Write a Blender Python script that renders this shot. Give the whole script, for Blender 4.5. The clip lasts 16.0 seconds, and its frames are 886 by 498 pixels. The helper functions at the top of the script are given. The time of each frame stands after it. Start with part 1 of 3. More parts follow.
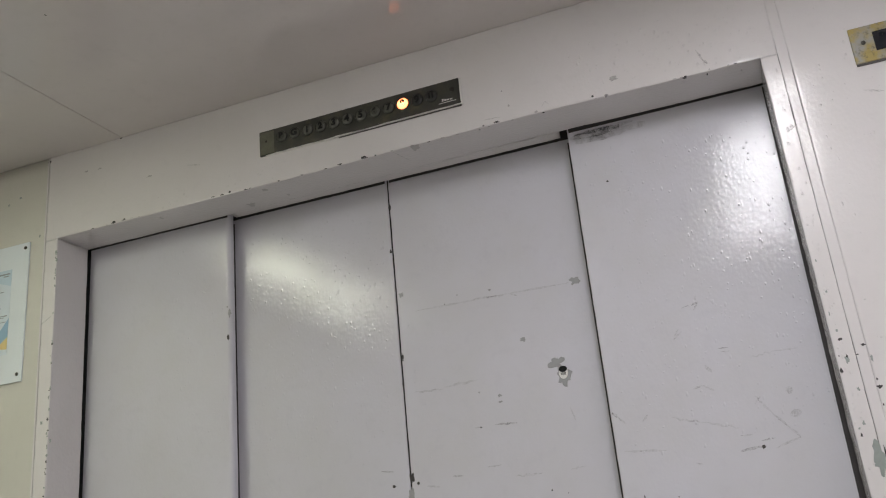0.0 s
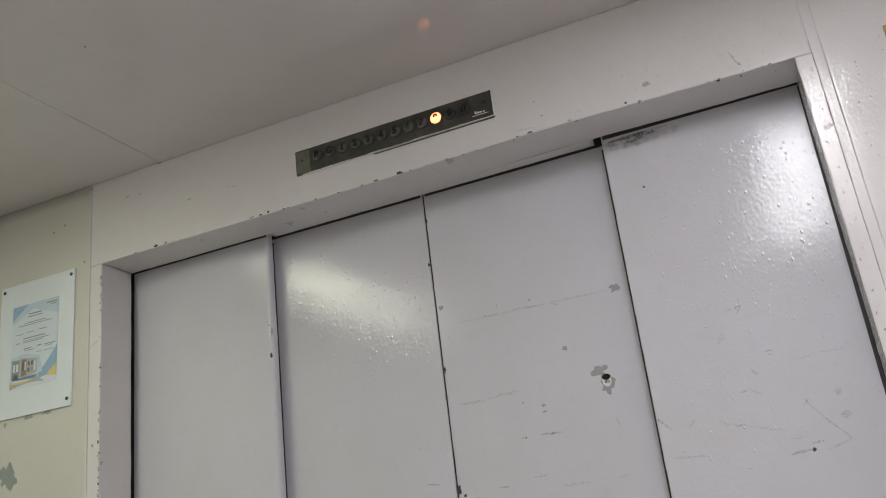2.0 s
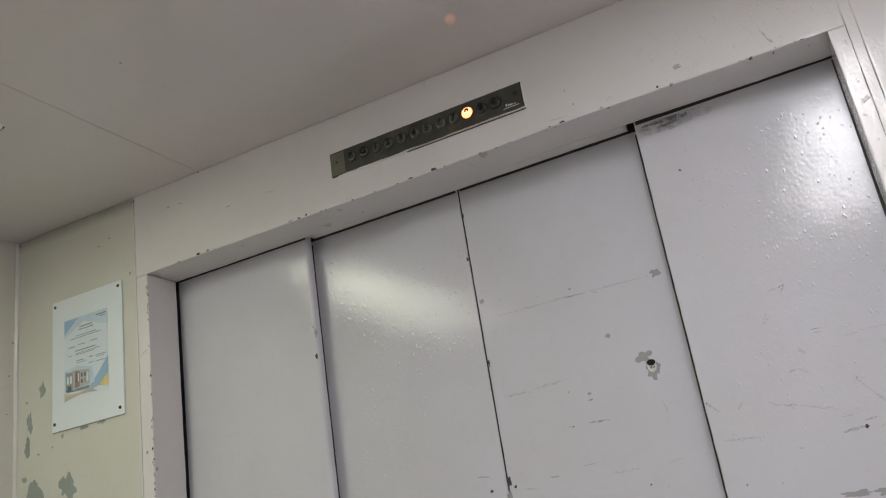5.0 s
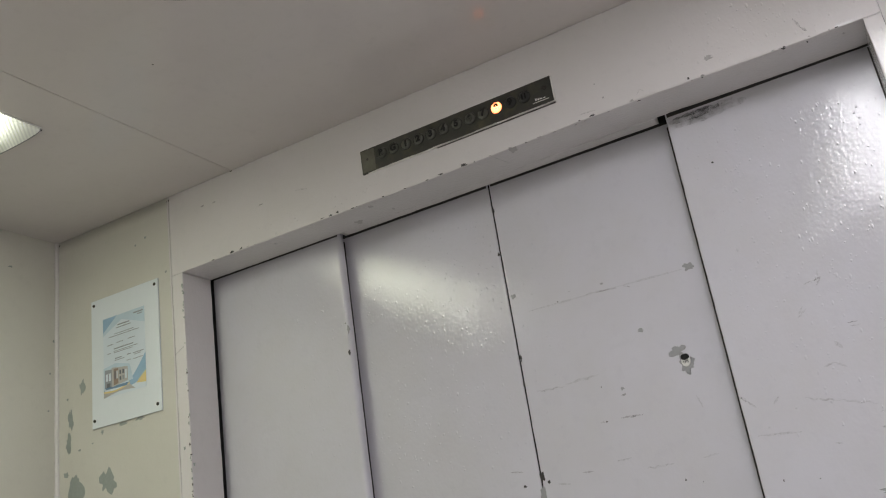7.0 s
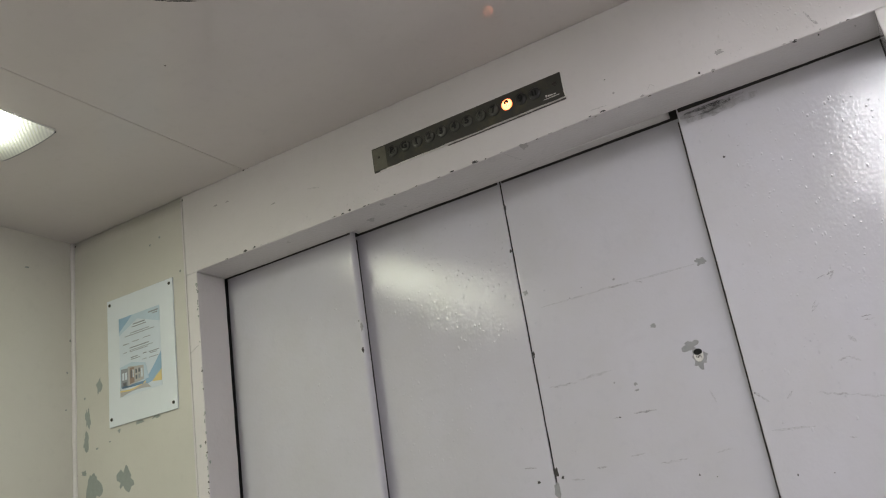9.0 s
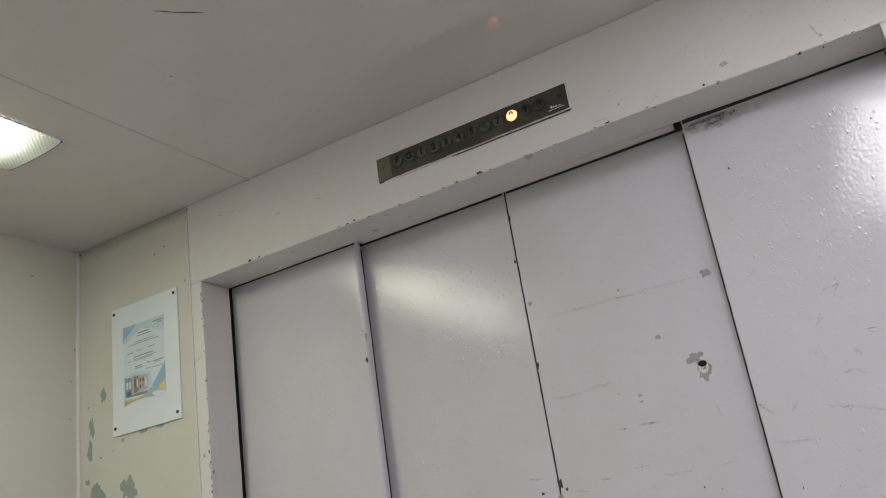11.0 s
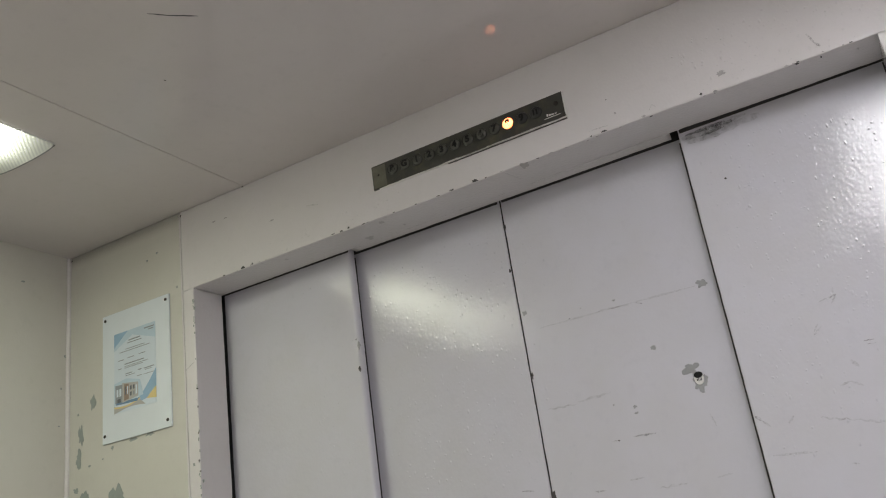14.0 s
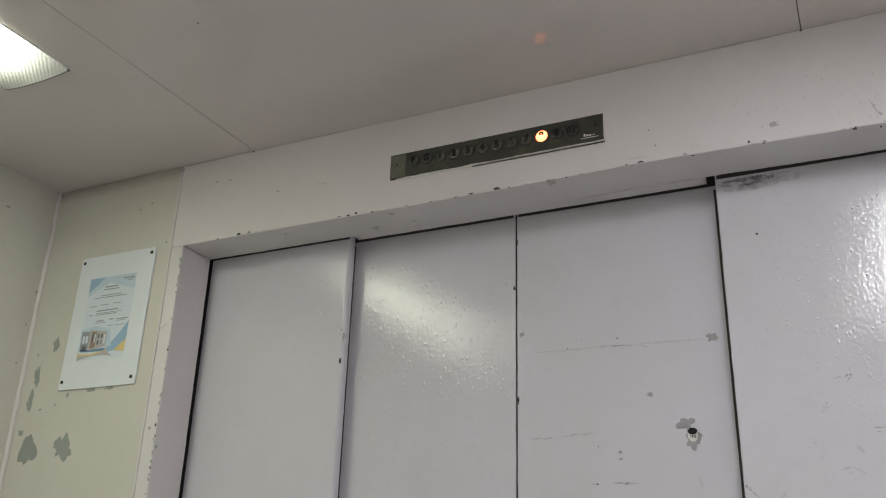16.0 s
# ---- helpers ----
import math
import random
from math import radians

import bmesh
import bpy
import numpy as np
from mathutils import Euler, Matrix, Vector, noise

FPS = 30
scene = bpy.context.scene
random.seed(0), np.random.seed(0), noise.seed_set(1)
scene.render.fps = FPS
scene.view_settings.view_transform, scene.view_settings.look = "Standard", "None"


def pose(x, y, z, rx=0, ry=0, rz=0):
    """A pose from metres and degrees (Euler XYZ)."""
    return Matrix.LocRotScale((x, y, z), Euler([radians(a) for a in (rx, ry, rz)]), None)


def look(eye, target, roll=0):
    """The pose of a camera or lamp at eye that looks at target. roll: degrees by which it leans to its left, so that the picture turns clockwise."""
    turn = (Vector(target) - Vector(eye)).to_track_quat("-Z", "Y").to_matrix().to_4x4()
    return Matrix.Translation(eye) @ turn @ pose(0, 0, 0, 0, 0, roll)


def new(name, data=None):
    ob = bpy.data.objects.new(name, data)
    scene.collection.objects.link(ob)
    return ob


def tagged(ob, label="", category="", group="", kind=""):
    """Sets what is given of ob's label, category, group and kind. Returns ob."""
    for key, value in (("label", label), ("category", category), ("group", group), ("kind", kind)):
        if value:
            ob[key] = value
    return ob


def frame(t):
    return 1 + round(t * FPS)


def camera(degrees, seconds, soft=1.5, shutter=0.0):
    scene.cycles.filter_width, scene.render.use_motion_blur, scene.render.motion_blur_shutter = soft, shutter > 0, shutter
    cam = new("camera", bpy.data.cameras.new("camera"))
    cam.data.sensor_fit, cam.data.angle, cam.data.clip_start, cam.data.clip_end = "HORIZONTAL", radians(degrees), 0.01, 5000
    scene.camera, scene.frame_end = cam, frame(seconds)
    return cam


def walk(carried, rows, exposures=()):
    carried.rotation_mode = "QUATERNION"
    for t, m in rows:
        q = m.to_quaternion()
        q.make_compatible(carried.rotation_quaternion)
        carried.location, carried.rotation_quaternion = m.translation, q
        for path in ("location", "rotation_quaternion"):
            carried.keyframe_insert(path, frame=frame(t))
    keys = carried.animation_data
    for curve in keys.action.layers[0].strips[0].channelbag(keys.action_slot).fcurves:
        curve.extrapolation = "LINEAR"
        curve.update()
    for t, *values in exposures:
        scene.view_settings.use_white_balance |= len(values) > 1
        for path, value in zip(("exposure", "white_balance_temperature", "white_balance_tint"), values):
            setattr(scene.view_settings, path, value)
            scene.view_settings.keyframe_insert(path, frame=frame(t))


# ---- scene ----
cam = camera(54.0, 16.0, 1.1)
PATH = [
    (0, (0.727, -1.614, 1.281), (0.1, 0.176, 1.918), -5.7),
    (0.5, (0.727, -1.626, 1.28), (0.101, 0.156, 1.938), -5.8),
    (1, (0.726, -1.633, 1.272), (0.116, 0.153, 1.936), -6.5),
    (1.5, (0.728, -1.627, 1.281), (0.091, 0.149, 1.945), -6.8),
    (2, (0.719, -1.628, 1.286), (0.029, 0.128, 1.951), -7.1),
    (2.5, (0.715, -1.634, 1.28), (0.005, 0.111, 1.95), -7.7),
    (3, (0.721, -1.628, 1.282), (-0.015, 0.107, 1.952), -8.2),
    (3.5, (0.718, -1.627, 1.284), (-0.031, 0.105, 1.945), -8.7),
    (4, (0.708, -1.631, 1.283), (-0.04, 0.102, 1.942), -9.0),
    (6.5, (0.736, -1.644, 1.289), (-0.085, 0.054, 1.954), -9.1),
    (7, (0.726, -1.638, 1.287), (-0.113, 0.053, 1.949), -9.0),
    (7.5, (0.721, -1.639, 1.287), (-0.128, 0.047, 1.946), -9.1),
    (8, (0.722, -1.64, 1.286), (-0.137, 0.041, 1.946), -9.1),
    (8.5, (0.725, -1.642, 1.288), (-0.141, 0.037, 1.943), -9.2),
    (9, (0.732, -1.641, 1.286), (-0.136, 0.036, 1.945), -9.2),
    (11.5, (0.731, -1.645, 1.294), (-0.138, 0.023, 1.973), -9.0),
    (12, (0.711, -1.636, 1.296), (-0.147, 0.036, 1.979), -9.5),
    (12.5, (0.699, -1.624, 1.293), (-0.153, 0.047, 1.987), -9.7),
    (13, (0.69, -1.612, 1.295), (-0.167, 0.055, 1.994), -9.5),
    (13.5, (0.702, -1.617, 1.297), (-0.148, 0.051, 2.003), -8.9),
    (14, (0.726, -1.627, 1.288), (-0.128, 0.04, 1.99), -8.6),
    (14.5, (0.725, -1.592, 1.303), (-0.13, 0.071, 2.015), -5.8),
    (15, (0.699, -1.575, 1.3), (-0.149, 0.086, 2.023), -0.2),
    (15.5, (0.675, -1.579, 1.3), (-0.178, 0.077, 2.027), 0.7),
    (16, (0.642, -1.567, 1.299), (-0.178, 0.105, 2.03), 1.7),
]
walk(cam, [(t, look(eye, target, roll)) for t, eye, target, roll in PATH])


# ---- world and light ----
world = bpy.data.worlds.new("world")
scene.world = world
world.use_nodes = True
world.node_tree.nodes["Background"].inputs[0].default_value = (0.01, 0.01, 0.01, 1)

LAMP_LEFT = ((0.95, 1.0, 0.79), 22.0)      # yellowed diffuser
LAMP_RIGHT = ((0.96, 0.953, 0.995), 37.0)    # newer, cooler tube

# ---- measures of the lift car ----
CEIL = 2.333
HEAD = 2.1010          # underside of the lintel
LEFT, RIGHT = -0.8655, 0.8420   # the sides of the door opening
WEST, EAST = -1.360, 1.336      # the side walls of the car
BACK = -2.45
LEAN = -0.010        # right side leans to fit the camera's view, metres for each metre of height
OUTER, INNER = 0.128, 0.170   # faces of the door panels


# ---- materials ----
def nodes_of(name):
    mat = bpy.data.materials.new(name)
    mat.use_nodes = True
    tree = mat.node_tree
    return mat, tree, tree.nodes["Principled BSDF"]


def link(tree, a, b):
    tree.links.new(a, b)


def node(tree, kind, **inputs):
    n = tree.nodes.new(kind)
    for key, value in inputs.items():
        n.inputs[key.replace("_", " ")].default_value = value
    return n


def noise_node(tree, coord, scale, detail=3.0, rough=0.55):
    n = node(tree, "ShaderNodeTexNoise", Scale=scale, Detail=detail, Roughness=rough)
    link(tree, coord, n.inputs["Vector"])
    return n.outputs["Fac"]


def ramp(tree, fac, a, b, lo, hi):
    r = tree.nodes.new("ShaderNodeMapRange")
    r.inputs["From Min"].default_value, r.inputs["From Max"].default_value = a, b
    r.inputs["To Min"].default_value, r.inputs["To Max"].default_value = lo, hi
    link(tree, fac, r.inputs["Value"])
    return r.outputs["Result"]


def mix_colour(tree, fac, a, b):
    m = tree.nodes.new("ShaderNodeMix")
    m.data_type = "RGBA"
    link(tree, fac, m.inputs["Factor"])
    for slot, value in ((6, a), (7, b)):
        if isinstance(value, tuple):
            m.inputs[slot].default_value = (*value, 1)
        else:
            link(tree, value, m.inputs[slot])
    return m.outputs[2]


def maths(tree, op, a, b):
    m = tree.nodes.new("ShaderNodeMath")
    m.operation = op
    for slot, value in ((0, a), (1, b)):
        if isinstance(value, (int, float)):
            m.inputs[slot].default_value = value
        else:
            link(tree, value, m.inputs[slot])
    return m.outputs[0]


def gloss_paint(name, colour, dirt, ripple=0.0003, rough=0.12, scale=150.0, spec=1.5):
    """Thick oil paint laid on steel: orange peel, brush marks, soft stains."""
    mat, tree, bsdf = nodes_of(name)
    coord = tree.nodes.new("ShaderNodeTexCoord").outputs["Object"]
    stains = noise_node(tree, coord, 3.2, 5, 0.6)
    fine = noise_node(tree, coord, 38, 4, 0.6)
    tint = mix_colour(tree, ramp(tree, stains, 0.4, 0.75, 0.0, 0.55), colour, dirt)
    speck = tuple(c * 0.90 for c in colour)
    tint = mix_colour(tree, ramp(tree, fine, 0.55, 0.8, 0.0, 0.5), tint, speck)
    link(tree, tint, bsdf.inputs["Base Color"])
    bsdf.inputs["Roughness"].default_value = 0.7
    # the skin of the paint carries the relief and the gloss, the pigment below it stays even
    bsdf.inputs["Specular IOR Level"].default_value = 0.0
    bsdf.inputs["Coat Weight"].default_value = 1.0
    bsdf.inputs["Coat IOR"].default_value = spec
    link(tree, ramp(tree, fine, 0.3, 0.8, rough * 0.8, rough * 1.6), bsdf.inputs["Coat Roughness"])
    squeeze = node(tree, "ShaderNodeMapping", Scale=(1.0, 1.0, 0.72))
    link(tree, coord, squeeze.inputs["Vector"])
    peel = noise_node(tree, squeeze.outputs[0], scale, 2.0, 0.5)
    brush = node(tree, "ShaderNodeMapping", Scale=(1.0, 1.0, 0.06))
    link(tree, coord, brush.inputs["Vector"])
    strokes = noise_node(tree, brush.outputs[0], scale * 0.7, 2, 0.5)
    broad = noise_node(tree, coord, 24, 2, 0.5)
    where = ramp(tree, noise_node(tree, coord, 9, 3, 0.6), 0.35, 0.7, 0.8, 1.25)
    stroked = ramp(tree, noise_node(tree, coord, 5, 2, 0.5), 0.5, 0.7, 0.0, 0.8)
    height = maths(tree, "ADD", maths(tree, "MULTIPLY", maths(tree, "MULTIPLY", peel, where), 2.1), maths(tree, "MULTIPLY", broad, 0.35))
    height = maths(tree, "ADD", height, maths(tree, "MULTIPLY", strokes, stroked))
    height = maths(tree, "ADD", height, maths(tree, "MULTIPLY", noise_node(tree, squeeze.outputs[0], scale * 0.5, 1.0, 0.4), 1.2))
    bump = node(tree, "ShaderNodeBump", Strength=1.0, Distance=ripple)
    link(tree, height, bump.inputs["Height"])
    link(tree, bump.outputs[0], bsdf.inputs["Coat Normal"])
    soft = node(tree, "ShaderNodeBump", Strength=0.5, Distance=ripple)
    link(tree, height, soft.inputs["Height"])
    link(tree, soft.outputs[0], bsdf.inputs["Normal"])
    return mat


def plain(name, colour, rough=0.5, metal=0.0, vary=0.12, scale=60.0, relief=0.0002):
    mat, tree, bsdf = nodes_of(name)
    coord = tree.nodes.new("ShaderNodeTexCoord").outputs["Object"]
    fac = noise_node(tree, coord, scale, 4, 0.6)
    link(tree, mix_colour(tree, fac, tuple(c * (1 - vary) for c in colour), tuple(min(1, c * (1 + vary)) for c in colour)),
         bsdf.inputs["Base Color"])
    link(tree, ramp(tree, fac, 0.2, 0.8, rough * 0.85, min(1, rough * 1.15)), bsdf.inputs["Roughness"])
    bsdf.inputs["Metallic"].default_value = metal
    bump = node(tree, "ShaderNodeBump", Strength=0.6, Distance=relief)
    link(tree, fac, bump.inputs["Height"])
    link(tree, bump.outputs[0], bsdf.inputs["Normal"])
    return mat


def smear(name, colour, opacity):
    """Rubbed dirt: breaks up along its length, clear in between."""
    mat, tree, bsdf = nodes_of(name)
    coord = tree.nodes.new("ShaderNodeTexCoord").outputs["Object"]
    bsdf.inputs["Base Color"].default_value = (*colour, 1)
    bsdf.inputs["Roughness"].default_value = 0.5
    fac = noise_node(tree, coord, 260, 4, 0.65)
    soft = noise_node(tree, coord, 60, 3, 0.6)
    alpha = maths(tree, "MULTIPLY", ramp(tree, fac, 0.36, 0.62, 0.0, opacity), ramp(tree, soft, 0.3, 0.6, 0.15, 1.0))
    link(tree, alpha, bsdf.inputs["Alpha"])
    return mat


def glow(name, colour, strength, wide=0.0, middle=0.0, end=0.0):
    """Lit ribbed acrylic: brightest under the tube, dimmer at the rim."""
    mat, tree, bsdf = nodes_of(name)
    coord = tree.nodes.new("ShaderNodeTexCoord").outputs["Object"]
    xyz = tree.nodes.new("ShaderNodeSeparateXYZ")
    link(tree, coord, xyz.inputs[0])
    bsdf.inputs["Base Color"].default_value = (0.8, 0.8, 0.76, 1)
    bsdf.inputs["Roughness"].default_value = 0.25
    bsdf.inputs["Emission Color"].default_value = (*colour, 1)
    off = maths(tree, "ABSOLUTE", maths(tree, "SUBTRACT", xyz.outputs[0], 0.015), 0.0)
    across = ramp(tree, off, 0.0, wide / 2, 1.0, 0.35)
    along = ramp(tree, maths(tree, "ABSOLUTE", xyz.outputs[1], 0.0), middle - 0.20, middle, 1.0, 0.0)
    along = maths(tree, "ADD", maths(tree, "POWER", along, 2.3), 0.013)
    diagonal = maths(tree, "SUBTRACT", xyz.outputs[0], maths(tree, "MULTIPLY", xyz.outputs[1], -0.92))
    ribs = maths(tree, "SINE", maths(tree, "MULTIPLY", diagonal, 2 * math.pi / 0.0105), 0.0)
    ribs = ramp(tree, ribs, -1.0, 1.0, 0.62, 1.25)
    power = maths(tree, "MULTIPLY", maths(tree, "MULTIPLY", across, along), maths(tree, "MULTIPLY", ribs, strength))
    link(tree, power, bsdf.inputs["Emission Strength"])
    return mat


PAINT = (0.645, 0.636, 0.692)
STAIN = (0.59, 0.575, 0.57)
door_paint = gloss_paint("lilac grey gloss paint on doors", PAINT, STAIN, 0.00023, 0.03, 180, 1.46)
wall_paint = gloss_paint("lilac grey gloss paint on walls", (0.73, 0.70, 0.70), (0.66, 0.63, 0.61), 0.00030, 0.05, 180)
# part of the left lamp's yellow light is put into this colour
lamp_cream_paint = gloss_paint("cream gloss paint with lamp yellow in its colour", (0.645, 0.63, 0.575), (0.58, 0.56, 0.495), 0.00024, 0.09, 195, 1.45)
ceiling_paint = gloss_paint("off white satin ceiling sheet", (0.71, 0.665, 0.65), (0.66, 0.615, 0.60), 0.00001, 0.07, 90)
door_primer = plain("neutral grey primer on doors", (0.33, 0.33, 0.34), 0.5, 0, 0.15, 120)
old_coat = plain("older grey coat of paint", (0.42, 0.40, 0.395), 0.4, 0, 0.2, 120)
primer = plain("grey green primer under paint", (0.30, 0.33, 0.31), 0.5, 0, 0.15, 120)
# grime in nicks; also the dark colour painted for shade round the door panels
nick_and_shade = plain("dark grime in nicks and painted gap shade", (0.05, 0.045, 0.045), 0.6, 0, 0.3, 200)
# near black, so the darkness of the gaps lies in the colour
dark = plain("black put in for unlit gaps", (0.012, 0.012, 0.012), 0.8)
joint_and_shade = plain("dark of joints and of shade under plates", (0.10, 0.09, 0.085), 0.7)
steel, tree, bsdf = nodes_of("tarnished indicator plate")
coord = tree.nodes.new("ShaderNodeTexCoord").outputs["Object"]
tarnish = mix_colour(tree, ramp(tree, noise_node(tree, coord, 22, 4, 0.6), 0.5, 0.72, 0.0, 0.55), (0.062, 0.061, 0.053), (0.135, 0.128, 0.075))
tarnish = mix_colour(tree, ramp(tree, noise_node(tree, coord, 130, 4, 0.7), 0.5, 0.75, 0.0, 0.7), tarnish, (0.055, 0.055, 0.048))
link(tree, tarnish, bsdf.inputs["Base Color"])
bsdf.inputs["Metallic"].default_value = 0.35
link(tree, ramp(tree, noise_node(tree, coord, 40, 4, 0.6), 0.3, 0.7, 0.32, 0.6), bsdf.inputs["Roughness"])
brass, tree, bsdf = nodes_of("stained metal plate")
coord = tree.nodes.new("ShaderNodeTexCoord").outputs["Object"]
stain = mix_colour(tree, ramp(tree, noise_node(tree, coord, 32, 4, 0.6), 0.42, 0.6, 0.0, 0.9), (0.30, 0.295, 0.265), (0.36, 0.27, 0.07))
stain = mix_colour(tree, ramp(tree, noise_node(tree, coord, 110, 4, 0.7), 0.52, 0.72, 0.0, 0.8), stain, (0.10, 0.085, 0.05))
link(tree, stain, bsdf.inputs["Base Color"])
bsdf.inputs["Metallic"].default_value, bsdf.inputs["Roughness"].default_value = 0.3, 0.42
brass_pale = plain("yellowed film", (0.14, 0.135, 0.10), 0.5, 0.1, 0.35, 70)
lens_off = plain("grey button lens", (0.085, 0.085, 0.074), 0.25, 0, 0.3, 150)
lens_dark = plain("blackened button lens", (0.025, 0.025, 0.025), 0.3, 0, 0.3, 150)
ring_metal = plain("dark button ring", (0.035, 0.035, 0.031), 0.45, 0.3)
ink = plain("black lettering", (0.006, 0.006, 0.006), 0.9)
white_paint = plain("white paint smear", (0.75, 0.74, 0.71), 0.4)
acrylic = plain("white acrylic board", (0.76, 0.81, 0.85), 0.22, 0, 0.03, 20, 0.00005)
screw_metal = plain("dark screw", (0.05, 0.045, 0.04), 0.45, 0.6)
paper = plain("pale printed paper", (0.66, 0.73, 0.80), 0.4, 0, 0.04, 30, 0.00003)
blue = plain("printed blue", (0.30, 0.46, 0.62), 0.4, 0, 0.2, 25, 0.00003)
pale_blue = plain("printed pale blue", (0.52, 0.64, 0.73), 0.4, 0, 0.1, 25, 0.00003)
deep_blue = plain("printed deep blue", (0.16, 0.27, 0.42), 0.4, 0, 0.15, 25, 0.00003)
yellow = plain("printed yellow", (0.72, 0.58, 0.26), 0.4, 0, 0.1, 25, 0.00003)
print_grey = plain("printed grey", (0.30, 0.32, 0.35), 0.5)
print_beige = plain("printed stone grey", (0.46, 0.45, 0.44), 0.5)
print_brown = plain("printed brown", (0.30, 0.22, 0.18), 0.5)
print_dark = plain("printed dark grey", (0.14, 0.15, 0.17), 0.5)
floor_rubber = plain("grey rubber flooring", (0.30, 0.29, 0.285), 0.55, 0, 0.2, 25, 0.0006)
glass_black = plain("black display glass", (0.012, 0.013, 0.018), 0.12, 0, 0.1)
smear_strong = smear("black rubbed smear", (0.05, 0.045, 0.045), 0.66)
smear_mid = smear("grey rubbed smear", (0.15, 0.14, 0.14), 0.36)
smear_wide, tree, bsdf = nodes_of("soft black grease")
coord = tree.nodes.new("ShaderNodeTexCoord").outputs["Object"]
bsdf.inputs["Base Color"].default_value = (0.07, 0.06, 0.055, 1)
bsdf.inputs["Roughness"].default_value = 0.5
link(tree, maths(tree, "MULTIPLY", ramp(tree, noise_node(tree, coord, 48, 5, 0.6), 0.40, 0.70, 0.0, 0.50), ramp(tree, noise_node(tree, coord, 190, 3, 0.6), 0.3, 0.6, 0.35, 1.0)),
     bsdf.inputs["Alpha"])
smear_faint = smear("faint grey smear", (0.22, 0.21, 0.21), 0.28)

lit_lens, tree, bsdf = nodes_of("lit amber button lens")
coord = tree.nodes.new("ShaderNodeTexCoord").outputs["Object"]
core = node(tree, "ShaderNodeVectorMath")
core.operation = "LENGTH"
link(tree, coord, core.inputs[0])
link(tree, mix_colour(tree, ramp(tree, core.outputs["Value"], 0.004, 0.014, 0.0, 1.0), (1.0, 0.36, 0.13), (1.0, 0.17, 0.03)),
     bsdf.inputs["Emission Color"])
link(tree, ramp(tree, core.outputs["Value"], 0.002, 0.015, 6.0, 2.6), bsdf.inputs["Emission Strength"])


# ---- mesh helpers ----
def thing(name, x, y, z, label, category, group="", kind=""):
    ob = new(name)
    ob.location = (x, y, z)
    ob.empty_display_size = 0.05
    return tagged(ob, label, category, group, kind)


def world_place(ob):
    m = Matrix.Translation(ob.location)
    return world_place(ob.parent) @ m if ob.parent else m


def finish(name, bm, material, smooth):
    me = bpy.data.meshes.new(name)
    bmesh.ops.recalc_face_normals(bm, faces=bm.faces)
    for f in bm.faces:
        f.smooth = smooth
    bm.to_mesh(me)
    bm.free()
    me.materials.append(material)
    return me


def part(name, bm, material, parent, label="", centre=None, smooth=False):
    """One mesh object under a thing; the bmesh is in world metres, its origin goes to centre or to the parent's."""
    if parent.name == "notice_board":
        leaning(bm, 0.006, 1.927)
    at = world_place(parent).translation
    here = Vector(centre) if centre else at
    bmesh.ops.translate(bm, verts=bm.verts, vec=-here)
    ob = new(name, finish(name, bm, material, smooth))
    ob.parent = parent
    ob.location = here - at
    return tagged(ob, label)


def setting(name, bm, material, label, category, smooth=False):
    """A piece of the setting, one mesh with its origin at the world's."""
    return tagged(new(name, finish(name, bm, material, smooth)), label, category, "", "structure")


def box(x0, x1, y0, y1, z0, z1, bevel=0.0, segments=2):
    bm = bmesh.new()
    bmesh.ops.create_cube(bm, size=1)
    for v in bm.verts:
        v.co = ((x0 + x1) / 2 + v.co.x * (x1 - x0), (y0 + y1) / 2 + v.co.y * (y1 - y0), (z0 + z1) / 2 + v.co.z * (z1 - z0))
    if bevel:
        bmesh.ops.bevel(bm, geom=bm.edges[:], offset=bevel, segments=segments, profile=0.5, affect="EDGES")
    return bm


def sweep(profile, axis, a0, a1, steps=1, wobble=0.0, seed=0.0, lean=0.0):
    """A closed profile run along one axis ('x': profile in y, z; 'z': in x, y; 'y': in x, z); wobble: hand-worn unevenness."""
    bm = bmesh.new()
    rings = []
    for i in range(steps + 1):
        a = a0 + (a1 - a0) * i / steps
        ring = []
        for k, (u, v, worn) in enumerate(profile):
            if wobble * worn:
                u += wobble * noise.noise((a * 35, k * 0.15 + seed, 1.7)) + wobble * 0.6 * noise.noise((a * 140, k * 0.25 + seed, 9.1))
                v += wobble * noise.noise((a * 35, k * 0.15 + seed, 5.3))
            u += lean * (a - HEAD)
            ring.append(bm.verts.new({"x": (a, u, v), "y": (u, a, v), "z": (u, v, a)}[axis]))
        rings.append(ring)
    n = len(profile)
    for r, s in zip(rings, rings[1:]):
        for k in range(n):
            bm.faces.new((r[k], r[(k + 1) % n], s[(k + 1) % n], s[k]))
    bm.faces.new(rings[0])
    bm.faces.new(rings[-1])
    return bm


def leaning(bm, slope=LEAN, pivot=HEAD):
    for v in bm.verts:
        v.co.x += slope * (v.co.z - pivot)
    return bm


